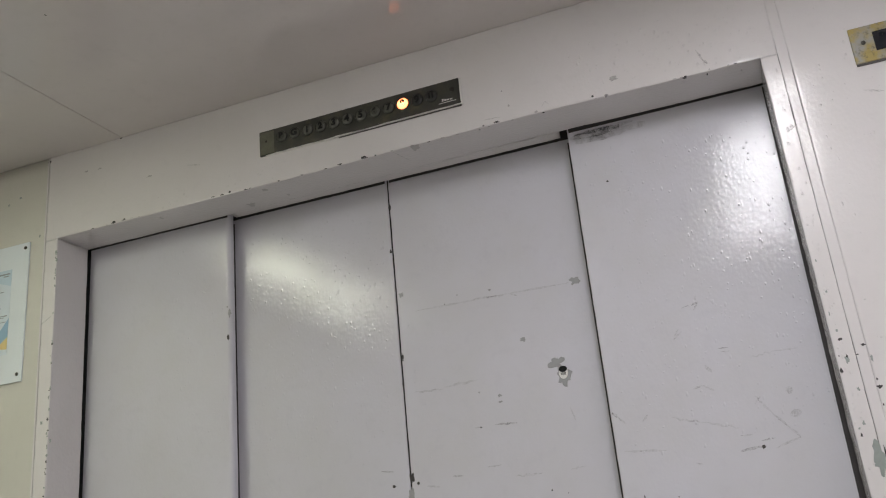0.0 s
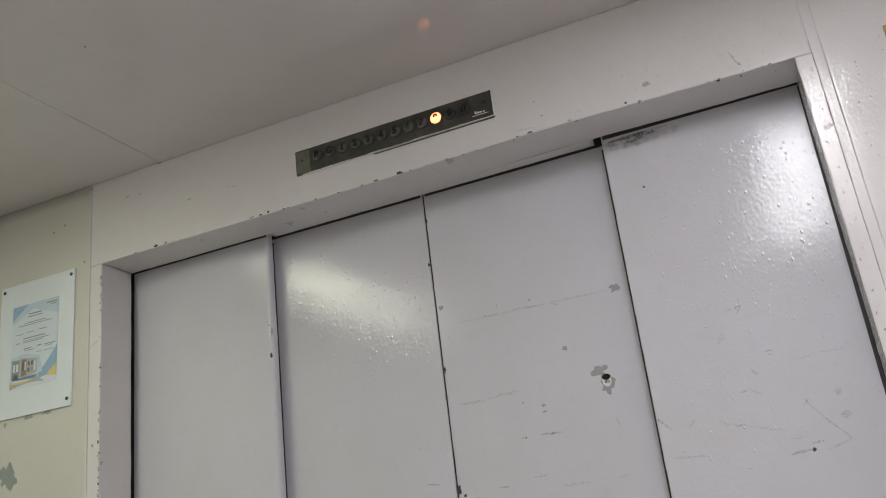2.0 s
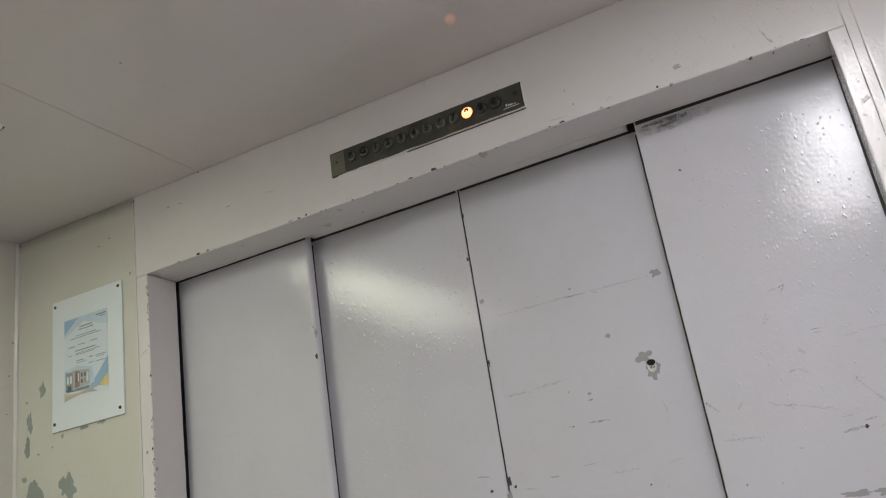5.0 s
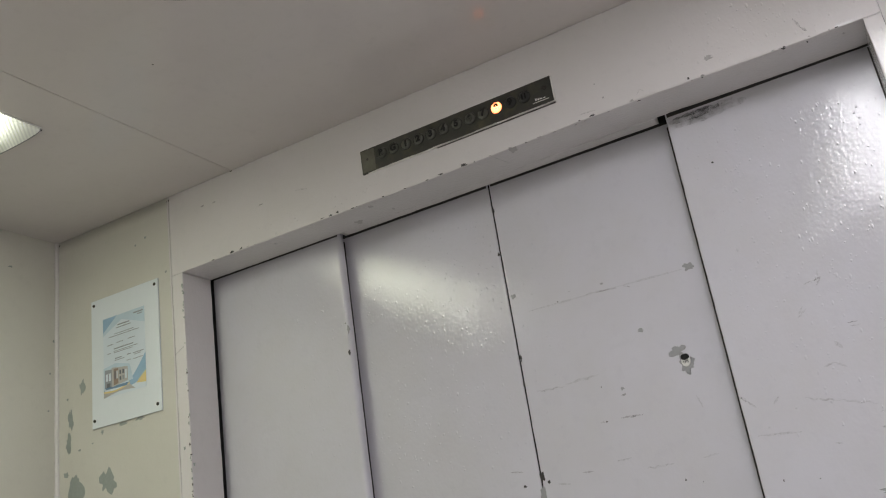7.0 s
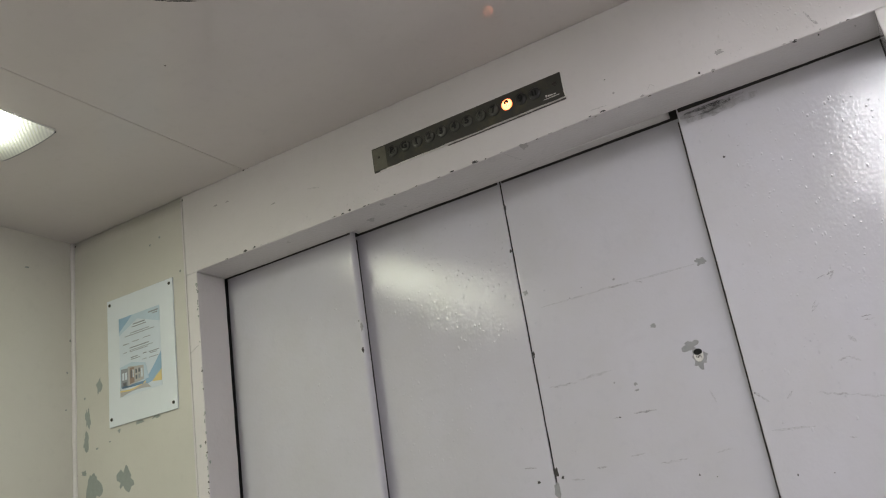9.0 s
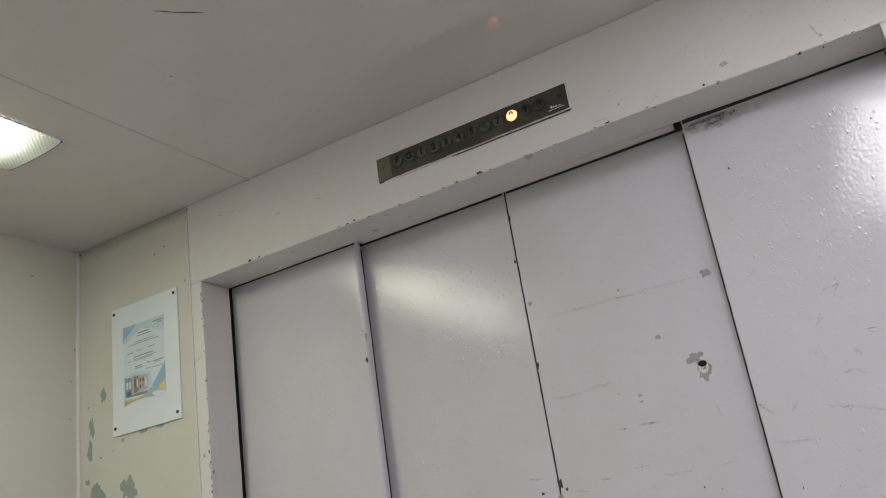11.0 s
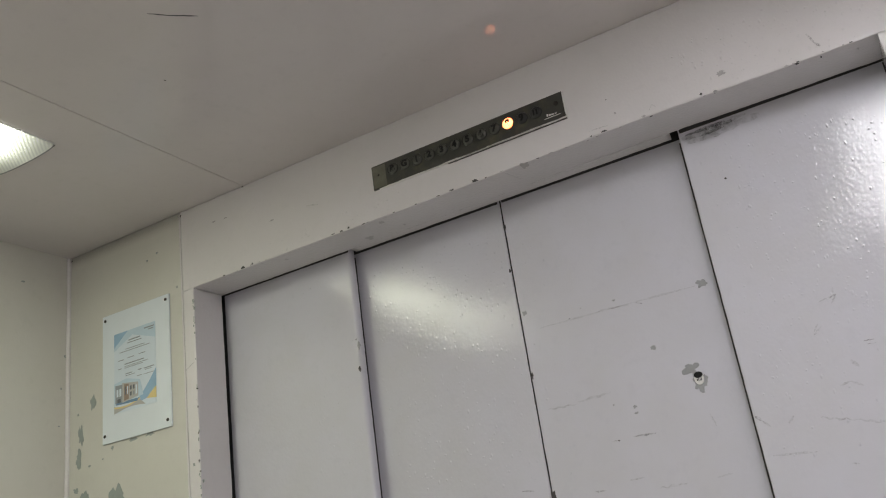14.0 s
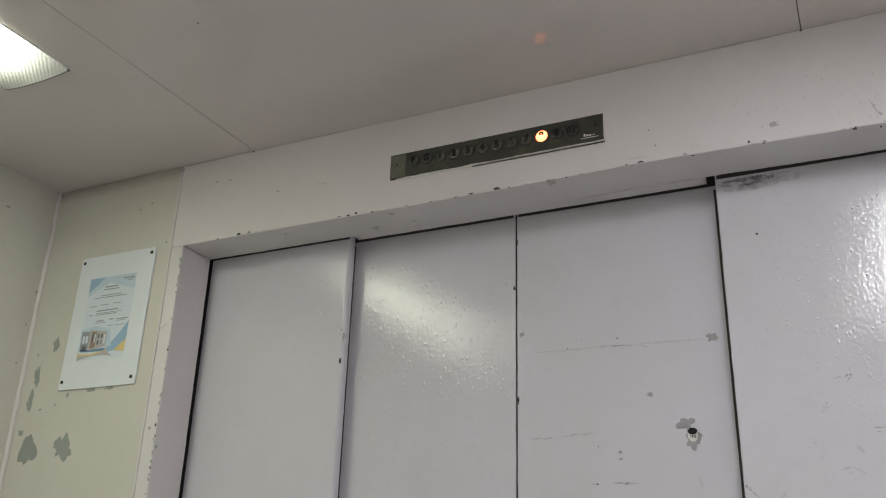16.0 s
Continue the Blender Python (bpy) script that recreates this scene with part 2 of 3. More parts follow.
def rounded(u0, u1, v0, v1, r00=0.0, r10=0.0, r11=0.0, r01=0.0, steps=5, inset=0.0014):
    """A rectangle as a profile with its four corners rounded by the given radii."""
    out = []
    for cu, cv, r, a in ((u0, v0, r00, 180), (u1, v0, r10, 270), (u1, v1, r11, 0), (u0, v1, r01, 90)):
        r = max(r, 0.0004)
        mu, mv = (cu + r if cu == u0 else cu - r), (cv + r if cv == v0 else cv - r)
        arc = []
        for i in range(steps + 1):
            b = radians(a + 90 * i / steps)
            arc.append((mu + r * math.cos(b), mv + r * math.sin(b), 1.0))
        first, last = radians(a), radians(a + 90)
        for d in (2 * inset, inset):
            out.append((arc[0][0] + d * math.sin(first), arc[0][1] - d * math.cos(first), 0.0))
        out += arc
        for d in (inset, 2 * inset):
            out.append((arc[-1][0] - d * math.sin(last), arc[-1][1] + d * math.cos(last), 0.0))
    return out


def disc(x, y, z, radius, depth, dome=0.0, sides=24, squash=1.0):
    """A round button front facing the car: its back at y, its face depth nearer the car, the face domed."""
    bm = bmesh.new()
    rings = []
    for r, d in ((radius, 0.0), (radius, depth * 0.7), (radius * 0.92, depth), (radius * 0.5, depth + dome * 0.75)):
        rings.append([bm.verts.new((x + r * math.cos(2 * math.pi * i / sides), y - d, z + squash * r * math.sin(2 * math.pi * i / sides)))
                      for i in range(sides)])
    for r, s in zip(rings, rings[1:]):
        for i in range(sides):
            bm.faces.new((r[i], r[(i + 1) % sides], s[(i + 1) % sides], s[i]))
    tip = bm.verts.new((x, y - depth - dome, z))
    for i in range(sides):
        bm.faces.new((rings[-1][i], rings[-1][(i + 1) % sides], tip))
    bm.faces.new(rings[0])
    return bm


def collar(x, y, z, r0, r1, depth, sides=24):
    """A flat ring round a button."""
    bm = bmesh.new()
    rings = [[bm.verts.new((x + r * math.cos(2 * math.pi * i / sides), y - d, z + r * math.sin(2 * math.pi * i / sides)))
              for i in range(sides)] for r, d in ((r1, 0), (r1 - 0.0006, depth), (r0, depth), (r0, 0))]
    for k in range(4):
        r, s = rings[k], rings[(k + 1) % 4]
        for i in range(sides):
            bm.faces.new((r[i], r[(i + 1) % sides], s[(i + 1) % sides], s[i]))
    return bm


def letters(text, x, y, z, size, depth=0.0006):
    """Raised lettering on a face towards the car, centred on x, z."""
    curve = bpy.data.curves.new("lettering", "FONT")
    curve.body, curve.size, curve.align_x, curve.align_y, curve.extrude = text, size, "CENTER", "CENTER", depth
    curve.offset = size * 0.045
    ob = new("lettering", curve)
    bpy.context.view_layer.update()
    me = bpy.data.meshes.new_from_object(ob.evaluated_get(bpy.context.evaluated_depsgraph_get()))
    bpy.data.objects.remove(ob)
    bm = bmesh.new()
    bm.from_mesh(me)
    for v in bm.verts:
        v.co = (x + v.co.x, y - v.co.z, z + v.co.y)
    return bm


def blob(place, u, v, w, h, lift=0.0004, seed=0, sides=28):
    """A ragged flake outline with a thin edge, on a face: place(u, v, out) gives the world's point."""
    rng = random.Random(seed)
    bm = bmesh.new()
    phase = rng.uniform(0, 50)
    top, low = [], []
    for i in range(sides):
        a = 2 * math.pi * i / sides
        r = 1 + 0.7 * noise.noise((math.cos(a) * 1.4 + phase, math.sin(a) * 1.4, 0)) + 0.35 * noise.noise((math.cos(a) * 4 + phase, math.sin(a) * 4, 3))
        du, dv = 0.5 * w * r * math.cos(a), 0.5 * h * r * math.sin(a)
        top.append(bm.verts.new(place(u + du, v + dv, lift)))
        low.append(bm.verts.new(place(u + du * 1.03, v + dv * 1.03, -0.0003)))
    bm.faces.new(top)
    for i in range(sides):
        bm.faces.new((low[i], low[(i + 1) % sides], top[(i + 1) % sides], top[i]))
    return bm


def facing(face, depth):
    if face == "wall":
        return lambda u, v, out: (u, depth - out, v)
    if face == "soffit":
        return lambda u, v, out: (u, v, depth - out + (0.005 * math.exp(-((u - 0.33) / 0.28) ** 2) if depth == HEAD else 0.0))
    return lambda u, v, out: (depth + out, u, v)


DARK = True
DEPTH = {}
count = [0]


def chip(owner, face, u, v, w, h, grimy=False):
    """A flake of paint lost from a face."""
    count[0] += 1
    bm = blob(facing(face, DEPTH[owner.name, face]), u, v, w, h, 0.0003 + 0.00006 * (count[0] % 7), count[0])
    part("nick" if grimy else "bare_patch", bm, nick_and_shade if grimy else door_primer if "panel" in owner.name else old_coat if owner.name == "lintel" else primer, owner, "dark nick in the paint" if grimy else "chipped patch showing grey primer")


def scuff(owner, face, u0, v0, u1, v1, w, strength, wavy=0):
    """A rubbed streak on a face."""
    count[0] += 1
    place = facing(face, DEPTH[owner.name, face])
    bm = bmesh.new()
    n = 14
    du, dv = u1 - u0, v1 - v0
    long = math.hypot(du, dv)
    nu, nv = -dv / long, du / long
    sides = []
    for i in range(n + 1):
        f = i / n
        half = 0.5 * w * (0.25 + 0.75 * math.sin(math.pi * min(1, max(0, f * 0.9 + 0.05)))) * (1 + 0.5 * noise.noise((f * 6, count[0], 0)))
        sway = (0.003 if wavy else 0.0012) * noise.noise((f * 5, count[0], 4)) + (0.001 * math.sin(f * 19) if wavy else 0)
        cu, cv = u0 + du * f + nu * sway, v0 + dv * f + nv * sway
        sides.append([bm.verts.new(place(cu + nu * half * s, cv + nv * half * s, 0.0002 + 0.00005 * (count[0] % 5))) for s in (1, -1)])
    for a, b in zip(sides, sides[1:]):
        bm.faces.new((a[0], b[0], b[1], a[1]))
    mat = nick_and_shade if strength > 1 else smear_strong if strength > 0.65 else smear_mid if strength > 0.37 else smear_faint
    if w > 0.016:
        mat = smear_wide
    part("scuff", bm, mat, owner, "rubbed dark scuff")


# ---- the shell of the car ----
setting("floor", box(WEST - 0.1, EAST + 0.1, BACK - 0.1, 0.35, -0.06, 0.0), floor_rubber, "worn grey rubber flooring of the lift car", "floor")
left_wall = setting("wall_west", box(WEST - 0.05, WEST, BACK - 0.05, 0.1, 0.0, CEIL + 0.05), lamp_cream_paint,
                    "gloss painted pale lilac-grey steel side wall", "wall")
setting("wall_east", box(EAST, EAST + 0.05, BACK - 0.05, 0.1, 0.0, CEIL + 0.05), wall_paint,
        "gloss painted pale lilac-grey steel side wall", "wall")
setting("wall_south", box(WEST, EAST, BACK - 0.05, BACK, 0.0, CEIL + 0.05), wall_paint,
        "gloss painted pale lilac-grey steel rear wall", "wall")
# unseen backing, coloured black to keep the door gaps dark
setting("shaft_wall", box(-1.5, 1.5, 0.30, 0.34, 0.0, 2.6), dark, "black unlit landing side behind the doors", "wall")

# ceiling: three sheets with open joints
bm = bmesh.new()
for x0, x1 in ((WEST, -0.6749), (-0.6733, 0.6333), (0.6349, EAST)):
    sheet = box(x0, x1, BACK, 0.02, CEIL, CEIL + 0.012, 0.0008, 1)
    me = bpy.data.meshes.new("sheet")
    sheet.to_mesh(me)
    sheet.free()
    bm.from_mesh(me)
ceiling = setting("ceiling", bm, ceiling_paint, "off-white satin ceiling sheets with thin dark joints", "ceiling")
setting("ceiling_void", box(WEST - 0.05, EAST + 0.05, BACK - 0.05, 0.30, CEIL + 0.030, CEIL + 0.04), joint_and_shade, "dark backing above the ceiling joints", "ceiling")

# front: two return panels, two jambs, the lintel and its filler strip
left_return = setting("wall_north_1", sweep(rounded(WEST, -0.9045, 0.0, 0.03, 0, 0.002), "z", 0, CEIL - 0.001, 60, 0.0004, 3.0),
                      lamp_cream_paint, "cream-tinted return panel with peeling chips beside the doors", "wall", True)
right_return = setting("wall_north_2", sweep(rounded(0.8923, EAST + 0.035, 0.0, 0.03, 0.0025, 0), "z", 0, CEIL - 0.001, 60, 0.0004, 7.0, LEAN),
                       wall_paint, "gloss painted return panel with a small display plate", "wall", True)
setting("trim_1", sweep(rounded(0.8737, 0.8922, 0.0005, 0.02, 0.0012, 0.0012), "z", 0, CEIL - 0.001, 60, 0.0005, 11.0, LEAN),
        wall_paint, "narrow painted cover strip beside the door jamb", "trim", True)
setting("trim_2", sweep(rounded(WEST + 0.0003, WEST + 0.010, -0.009, -0.0003, 0.001, 0.005, 0, 0, inset=0.0005), "z", 0, CEIL - 0.001, 60, 0.0008, 21.0),
        wall_paint, "painted bead in the corner of the car", "trim", True)
setting("trim_3", sweep(rounded(-0.9080, -0.9032, -0.0022, 0.01, 0.001, 0.001, inset=0.0005), "z", 0, CEIL - 0.001, 60, 0.0004, 31.0),
        wall_paint, "thin painted bead along the jamb", "trim", True)
left_jamb = setting("jamb_1", sweep(rounded(-0.9025, LEFT, 0.0, 0.1065, 0.001, 0.0025), "z", 0, HEAD - 0.0008, 420, 0.0009, 13.0),
                    wall_paint, "worn painted steel door jamb with chipped arris", "door jamb", True)
right_jamb = setting("jamb_2", sweep(rounded(RIGHT, 0.8730, 0.0, 0.1060, 0.0025, 0.001), "z", 0, HEAD - 0.0008, 420, 0.0007, 17.0, LEAN),
                     wall_paint, "worn painted steel door jamb with chipped arris", "door jamb", True)
bm = sweep(rounded(0.0, 0.1110, HEAD, CEIL - 0.001, 0.0025), "x", -0.9028, 0.8733, 520, 0.0009, 23.0)
for v in bm.verts:
    if v.co.z < HEAD + 0.02:
        v.co.z += 0.005 * math.exp(-((v.co.x - 0.33) / 0.28) ** 2)      # bowed up a little to fit the camera's view
header = setting("lintel", bm, wall_paint, "gloss painted steel lintel panel over the lift doors", "wall", True)
setting("lintel_filler", sweep(rounded(0.1116, 0.1430, HEAD + 0.003, HEAD + 0.06), "x", -0.430, 0.413, 60, 0.0006, 27.0),
        wall_paint, "painted underside strip over the inner door panels", "wall", True)
# added black plates that draw the dark gap between jamb and door panel
setting("jamb_shade_1", box(-1.3, -0.8715, 0.1224, 0.1250, 0, 2.3), dark, "black plate added for the shade behind the jamb", "door jamb")
setting("jamb_shade_2", leaning(box(0.8480, 1.3, 0.1224, 0.1250, 0, 2.3)), dark, "black plate added for the shade behind the jamb", "door jamb")

# ---- the four sliding door panels ----
def door_panel(x0, x1, face, r0, r1, seed, label):
    ob = thing("sliding_door_panel", (x0 + x1) / 2, face + 0.015, 0.006, label, "lift door", "sliding lift door panels")
    bm = sweep(rounded(x0, x1, face, face + 0.022, r0, r1, 0.002, 0.002), "z", 0.006, 2.16, 240, 0.0006, seed)
    part("leaf", bm, door_paint, ob, "", None, True)
    # shade between lintel and leaf, put in as a dark bar
    part("head_shade", box(x0 + 0.004, x1 - 0.004, face - 0.0012, face + 0.001, HEAD + (0.003 if face == OUTER else 0.009), 2.155), nick_and_shade, ob, "dark bar painted for the shade over the panel")
    # dark strips stand in for shade where the outer leaves pass the jambs
    for a, b in ((x0 + 0.004, LEFT - 0.0105), (RIGHT - 0.0012, x1 - 0.004)):
        if b - a > 0.03 and b - a < 0.12:
            part("side_shade", box(a, b, face - 0.0012, face + 0.001, 0.01, HEAD), nick_and_shade, ob, "dark strip painted for the shade beside the jamb")
    return ob


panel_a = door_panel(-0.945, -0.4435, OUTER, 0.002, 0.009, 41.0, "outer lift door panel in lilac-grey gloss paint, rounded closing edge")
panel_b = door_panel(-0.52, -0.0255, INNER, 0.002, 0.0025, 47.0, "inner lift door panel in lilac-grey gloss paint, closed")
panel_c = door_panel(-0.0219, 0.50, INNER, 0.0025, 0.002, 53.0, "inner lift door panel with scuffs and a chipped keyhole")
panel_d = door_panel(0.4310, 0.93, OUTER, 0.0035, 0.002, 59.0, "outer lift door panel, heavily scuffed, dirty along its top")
# shade where outer panels overlap inner ones, painted as dark strips
part("overlap_shade", box(-0.515, -0.4535, INNER - 0.0012, INNER + 0.001, 0.01, HEAD), nick_and_shade, panel_b, "dark strip painted for the shade between door panels")
part("overlap_shade", box(0.4215, 0.495, INNER - 0.0012, INNER + 0.001, 0.01, HEAD), nick_and_shade, panel_c, "dark strip painted for the shade between door panels")
# added black fill that gives the closing gap its darkness
part("gap_fill", box(-0.0291, -0.0181, INNER + 0.0030, INNER + 0.020, 0.01, 2.15), dark, panel_b, "black fill added for the dark of the closing gap")

DEPTH.update({(left_return.name, "wall"): 0.0, (right_return.name, "wall"): 0.0, (left_jamb.name, "wall"): 0.0, (right_jamb.name, "wall"): 0.0,
              (header.name, "wall"): 0.0, (header.name, "soffit"): HEAD, (left_wall.name, "side"): WEST, (ceiling.name, "soffit"): CEIL,
              (panel_a.name, "wall"): OUTER, (panel_d.name, "wall"): OUTER, (panel_b.name, "wall"): INNER, (panel_c.name, "wall"): INNER})

# keyhole of the emergency release
part("keyhole_plug", disc(0.3405, INNER + 0.0002, 1.592, 0.0098, 0.0024, 0.0, 24, 1.35), white_paint, panel_c, "pale worn keyhole plug")
part("keyhole", disc(0.3405, INNER - 0.0020, 1.5995, 0.0090, 0.0009, 0.0, 20, 0.72), ink, panel_c, "black keyhole slot")
for dx, h in ((-0.004, 0.004), (-0.001, 0.006), (0.002, 0.005), (0.0045, 0.006)):
    part("stamped_mark", box(0.3405 + dx - 0.0006, 0.3405 + dx + 0.0006, INNER - 0.0030, INNER - 0.0016, 1.5895 - h / 2, 1.5895 + h / 2), ink, panel_c)

# ---- ceiling lights ----
def ceiling_light(x, tint, power, label):
    wide, long = 0.196, 1.38
    y = -0.474 - long / 2
    ob = thing("ceiling_light", x, y, CEIL, label, "ceiling light", "ceiling lights")
    part("tray", box(x - wide / 2 - 0.003, x + wide / 2 + 0.003, y - long / 2 - 0.003, y + long / 2 + 0.003, CEIL - 0.0022, CEIL + 0.02, 0.001, 1),
         white_paint, ob, "white painted metal tray")
    bowed = [(x + wide / 2 * math.cos(math.pi * i / 16), CEIL - 0.0024 - 0.012 * math.sin(math.pi * i / 16) ** 0.6, 0.0) for i in range(17)]
    bm = sweep(bowed, "y", y - long / 2, y + long / 2, 4)
    part("diffuser", bm, glow("lit ribbed acrylic", tint, power, wide, long / 2), ob, "ribbed translucent acrylic diffuser", (x, y, CEIL), True)
    rim = [(u, v - 0.0012 * (1 if v < CEIL - 0.006 else 0), 0.0) for u, v, _ in bowed]
    for s in (-1, 1):
        part("end_clip", sweep(rim, "y", y + s * (long / 2 + 0.0003), y + s * (long / 2 + 0.0025)), door_primer, ob, "grey end clip")
    part("screw", disc(x + wide / 2 - 0.008, y + long / 2 + 0.009, CEIL, 0.003, 0.002, 0.001, 12), screw_metal, ob)
    return ob


ceiling_light(-0.911, *LAMP_LEFT, "long ribbed ceiling light with yellowed diffuser, lit")
ceiling_light(0.842, *LAMP_RIGHT, "long ribbed ceiling light with cool white diffuser, lit")

# ---- floor indicator over the doors ----
indicator = thing("floor_indicator", -0.014, 0.0, 2.172, "tarnished metal floor indicator, one round lamp glowing amber", "floor indicator")
part("plate", box(-0.2665, 0.2375, -0.0035, 0.004, 2.1725, 2.2355, 0.0008, 1), steel, indicator, "tarnished grey metal plate")
part("paint_edge", sweep(rounded(-0.0042, 0.001, 2.1712, 2.1734, 0.0008, inset=0.0003), "x", -0.25, 0.2400, 160, 0.0014, 61.0), white_paint, indicator, "ragged white paint line")
part("paint_edge", sweep(rounded(0.2366, 0.2396, -0.0042, 0.001, 0.001, inset=0.0004), "z", 2.1705, 2.2345, 50, 0.0014, 67.0), white_paint, indicator, "ragged white paint line")
part("pale_label", box(-0.2640, -0.2270, -0.0040, -0.0030, 2.1760, 2.2320, 0.0003, 1), brass_pale, indicator, "yellowed pale end of the plate")
# solid dark strip that paints the shade below the indicator plate
part("shadow_gap", sweep(rounded(-0.0030, 0.0005, 2.1685, 2.1700, inset=0.0001), "x", -0.06, 0.238, 90, 0.0009, 71.0), joint_and_shade, indicator, "dark strip painted for the shade under the plate")
for i, mark in enumerate(("B", "G", "1", "2", "3", "4", "5", "6", "7", "8", "9", "")):
    x, z = -0.2065 + 0.03435 * i, 2.2085 if i > 1 else 2.2105
    lit, black = mark == "8", mark in ("9", "")
    button = part("button", disc(x, -0.0030, z, 0.0134, 0.0032, 0.0012), lit_lens if lit else lens_dark if black else lens_off, indicator,
                  "glowing amber lamp lens" if lit else "dull round lamp lens", (x, -0.004, z), True)
    part("ring", collar(x, -0.0030, z, 0.0136, 0.0150, 0.0024), ring_metal, button, "dark metal ring")
    if mark:
        part("numeral", letters(mark, x, -0.0076, z, 0.0218), ink, button, "black numeral")
    else:
        for dx in (-0.0040, 0.0035):
            part("worn_mark", box(x + dx - 0.0016, x + dx + 0.0016, -0.0080, -0.0066, z - 0.0065, z + 0.0065), ink, button, "worn black mark")
part("screw", disc(0.2200, -0.0034, 2.2115, 0.0055, 0.0018, 0.0008, 14), screw_metal, indicator, "dark screw head")
part("screw", disc(-0.2480, -0.0034, 2.2080, 0.0030, 0.0010, 0.0005, 14), screw_metal, indicator, "small dark screw")
for x, w, h in ((0.1965, 0.004, 0.006), (0.2020, 0.004, 0.004), (0.2080, 0.006, 0.003), (0.2160, 0.005, 0.002)):
    part("maker_mark", box(x - w / 2, x + w / 2, -0.0042, -0.003, 2.1880, 2.1880 + h), white_paint, indicator, "small white printed mark")
part("maker_mark", box(0.1880, 0.2260, -0.0042, -0.003, 2.1835, 2.1848), white_paint, indicator, "thin white line")

# ---- notice on the return panel ----
notice = thing("notice_board", -1.0815, 0.0, 1.7480, "white acrylic notice board with blue printed sheet, screwed on", "notice")
part("board", box(-1.2110, -0.9520, -0.0055, -0.0006, 1.7480, 2.1080, 0.0008, 1), acrylic, notice, "white acrylic board")
PX0, PX1, PZ0, PZ1 = -1.1630, -1.0040, 1.8215, 2.0435
part("sheet", box(PX0, PX1, -0.0062, -0.0050, PZ0, PZ1), paper, notice, "pale printed sheet")
for x, z in ((-1.1995, 2.0935), (-0.9640, 2.0935), (-0.9660, 1.7670), (-1.2010, 1.7690)):
    part("screw", disc(x, -0.0054, z, 0.0045, 0.0018, 0.0008, 14), screw_metal, notice, "dark screw head")


def patch(points, material, label, lift=0.0066):
    """A printed shape on the sheet, in fractions of its width and height."""
    bm = bmesh.new()
    front = [bm.verts.new((PX0 + (PX1 - PX0) * u, -lift, PZ0 + (PZ1 - PZ0) * v)) for u, v in points]
    rear = [bm.verts.new((v.co.x, -0.0061, v.co.z)) for v in front]
    bm.faces.new(front)
    for i in range(len(front)):
        j = (i + 1) % len(front)
        bm.faces.new((front[i], front[j], rear[j], rear[i]))
    part("printed_shape", bm, material, notice, label)


def bow(u0, v0, u1, v1, sag, n=10):
    return [(u0 + (u1 - u0) * i / n, v0 + (v1 - v0) * i / n - sag * math.sin(math.pi * i / n)) for i in range(n + 1)]


patch([(0, 0.78), (0.45, 0.93), (1, 0.80), (1, 1), (0, 1)], pale_blue, "pale blue band")
patch([(0, 0.82), (0.34, 1), (0, 1)], blue, "blue corner", 0.0068)
patch([(0.0, 0.10)] + bow(0.0, 0.06, 1.0, 0.42, 0.16) + [(1.0, 0.20)] + bow(1.0, 0.12, 0.0, 0.03, 0.02)[1:], blue, "blue swoosh", 0.0067)
patch(bow(0.0, 0.0, 0.75, 0.02, -0.03) + [(0.6, 0.10), (0.3, 0.05), (0, 0.06)], print_beige, "beige swoosh", 0.0068)
patch(bow(0.0, 0.062, 0.62, 0.10, 0.03) + bow(0.62, 0.115, 0.0, 0.085, 0.03), yellow, "yellow swoosh", 0.0069)
patch([(0.05, 0.10), (0.55, 0.085), (0.60, 0.12), (0.05, 0.125)], deep_blue, "dark blue swoosh", 0.0070)
patch([(0.78, 0.08), (1.0, 0.06), (1.0, 0.20), (0.88, 0.14)], yellow, "yellow corner", 0.0071)
patch([(0.0, 0.10), (0.70, 0.14), (0.62, 0.34), (0.30, 0.40), (0.0, 0.37)], pale_blue, "printed sky", 0.0069)
patch([(0.03, 0.12), (0.20, 0.11), (0.20, 0.335), (0.03, 0.345)], print_grey, "printed side wing", 0.0070)
patch([(0.20, 0.11), (0.58, 0.145), (0.58, 0.315), (0.20, 0.355)], print_beige, "printed building", 0.0071)
patch([(0.245, 0.13), (0.355, 0.14), (0.355, 0.325), (0.245, 0.335)], print_brown, "printed brown facade", 0.0072)
for u, v, w, h, mat in ((0.06, 0.20, 0.045, 0.09, paper), (0.13, 0.20, 0.045, 0.09, paper), (0.08, 0.125, 0.08, 0.045, print_dark), (0.265, 0.20, 0.03, 0.10, print_dark),
                        (0.315, 0.20, 0.025, 0.10, paper), (0.385, 0.17, 0.04, 0.05, print_dark), (0.385, 0.245, 0.04, 0.05, print_dark), (0.455, 0.17, 0.04, 0.05, print_grey),
                        (0.455, 0.245, 0.04, 0.05, print_dark), (0.52, 0.175, 0.035, 0.11, paper)):
    patch([(u, v), (u + w, v), (u + w, v + h), (u, v + h)], mat, "printed window", 0.0073)
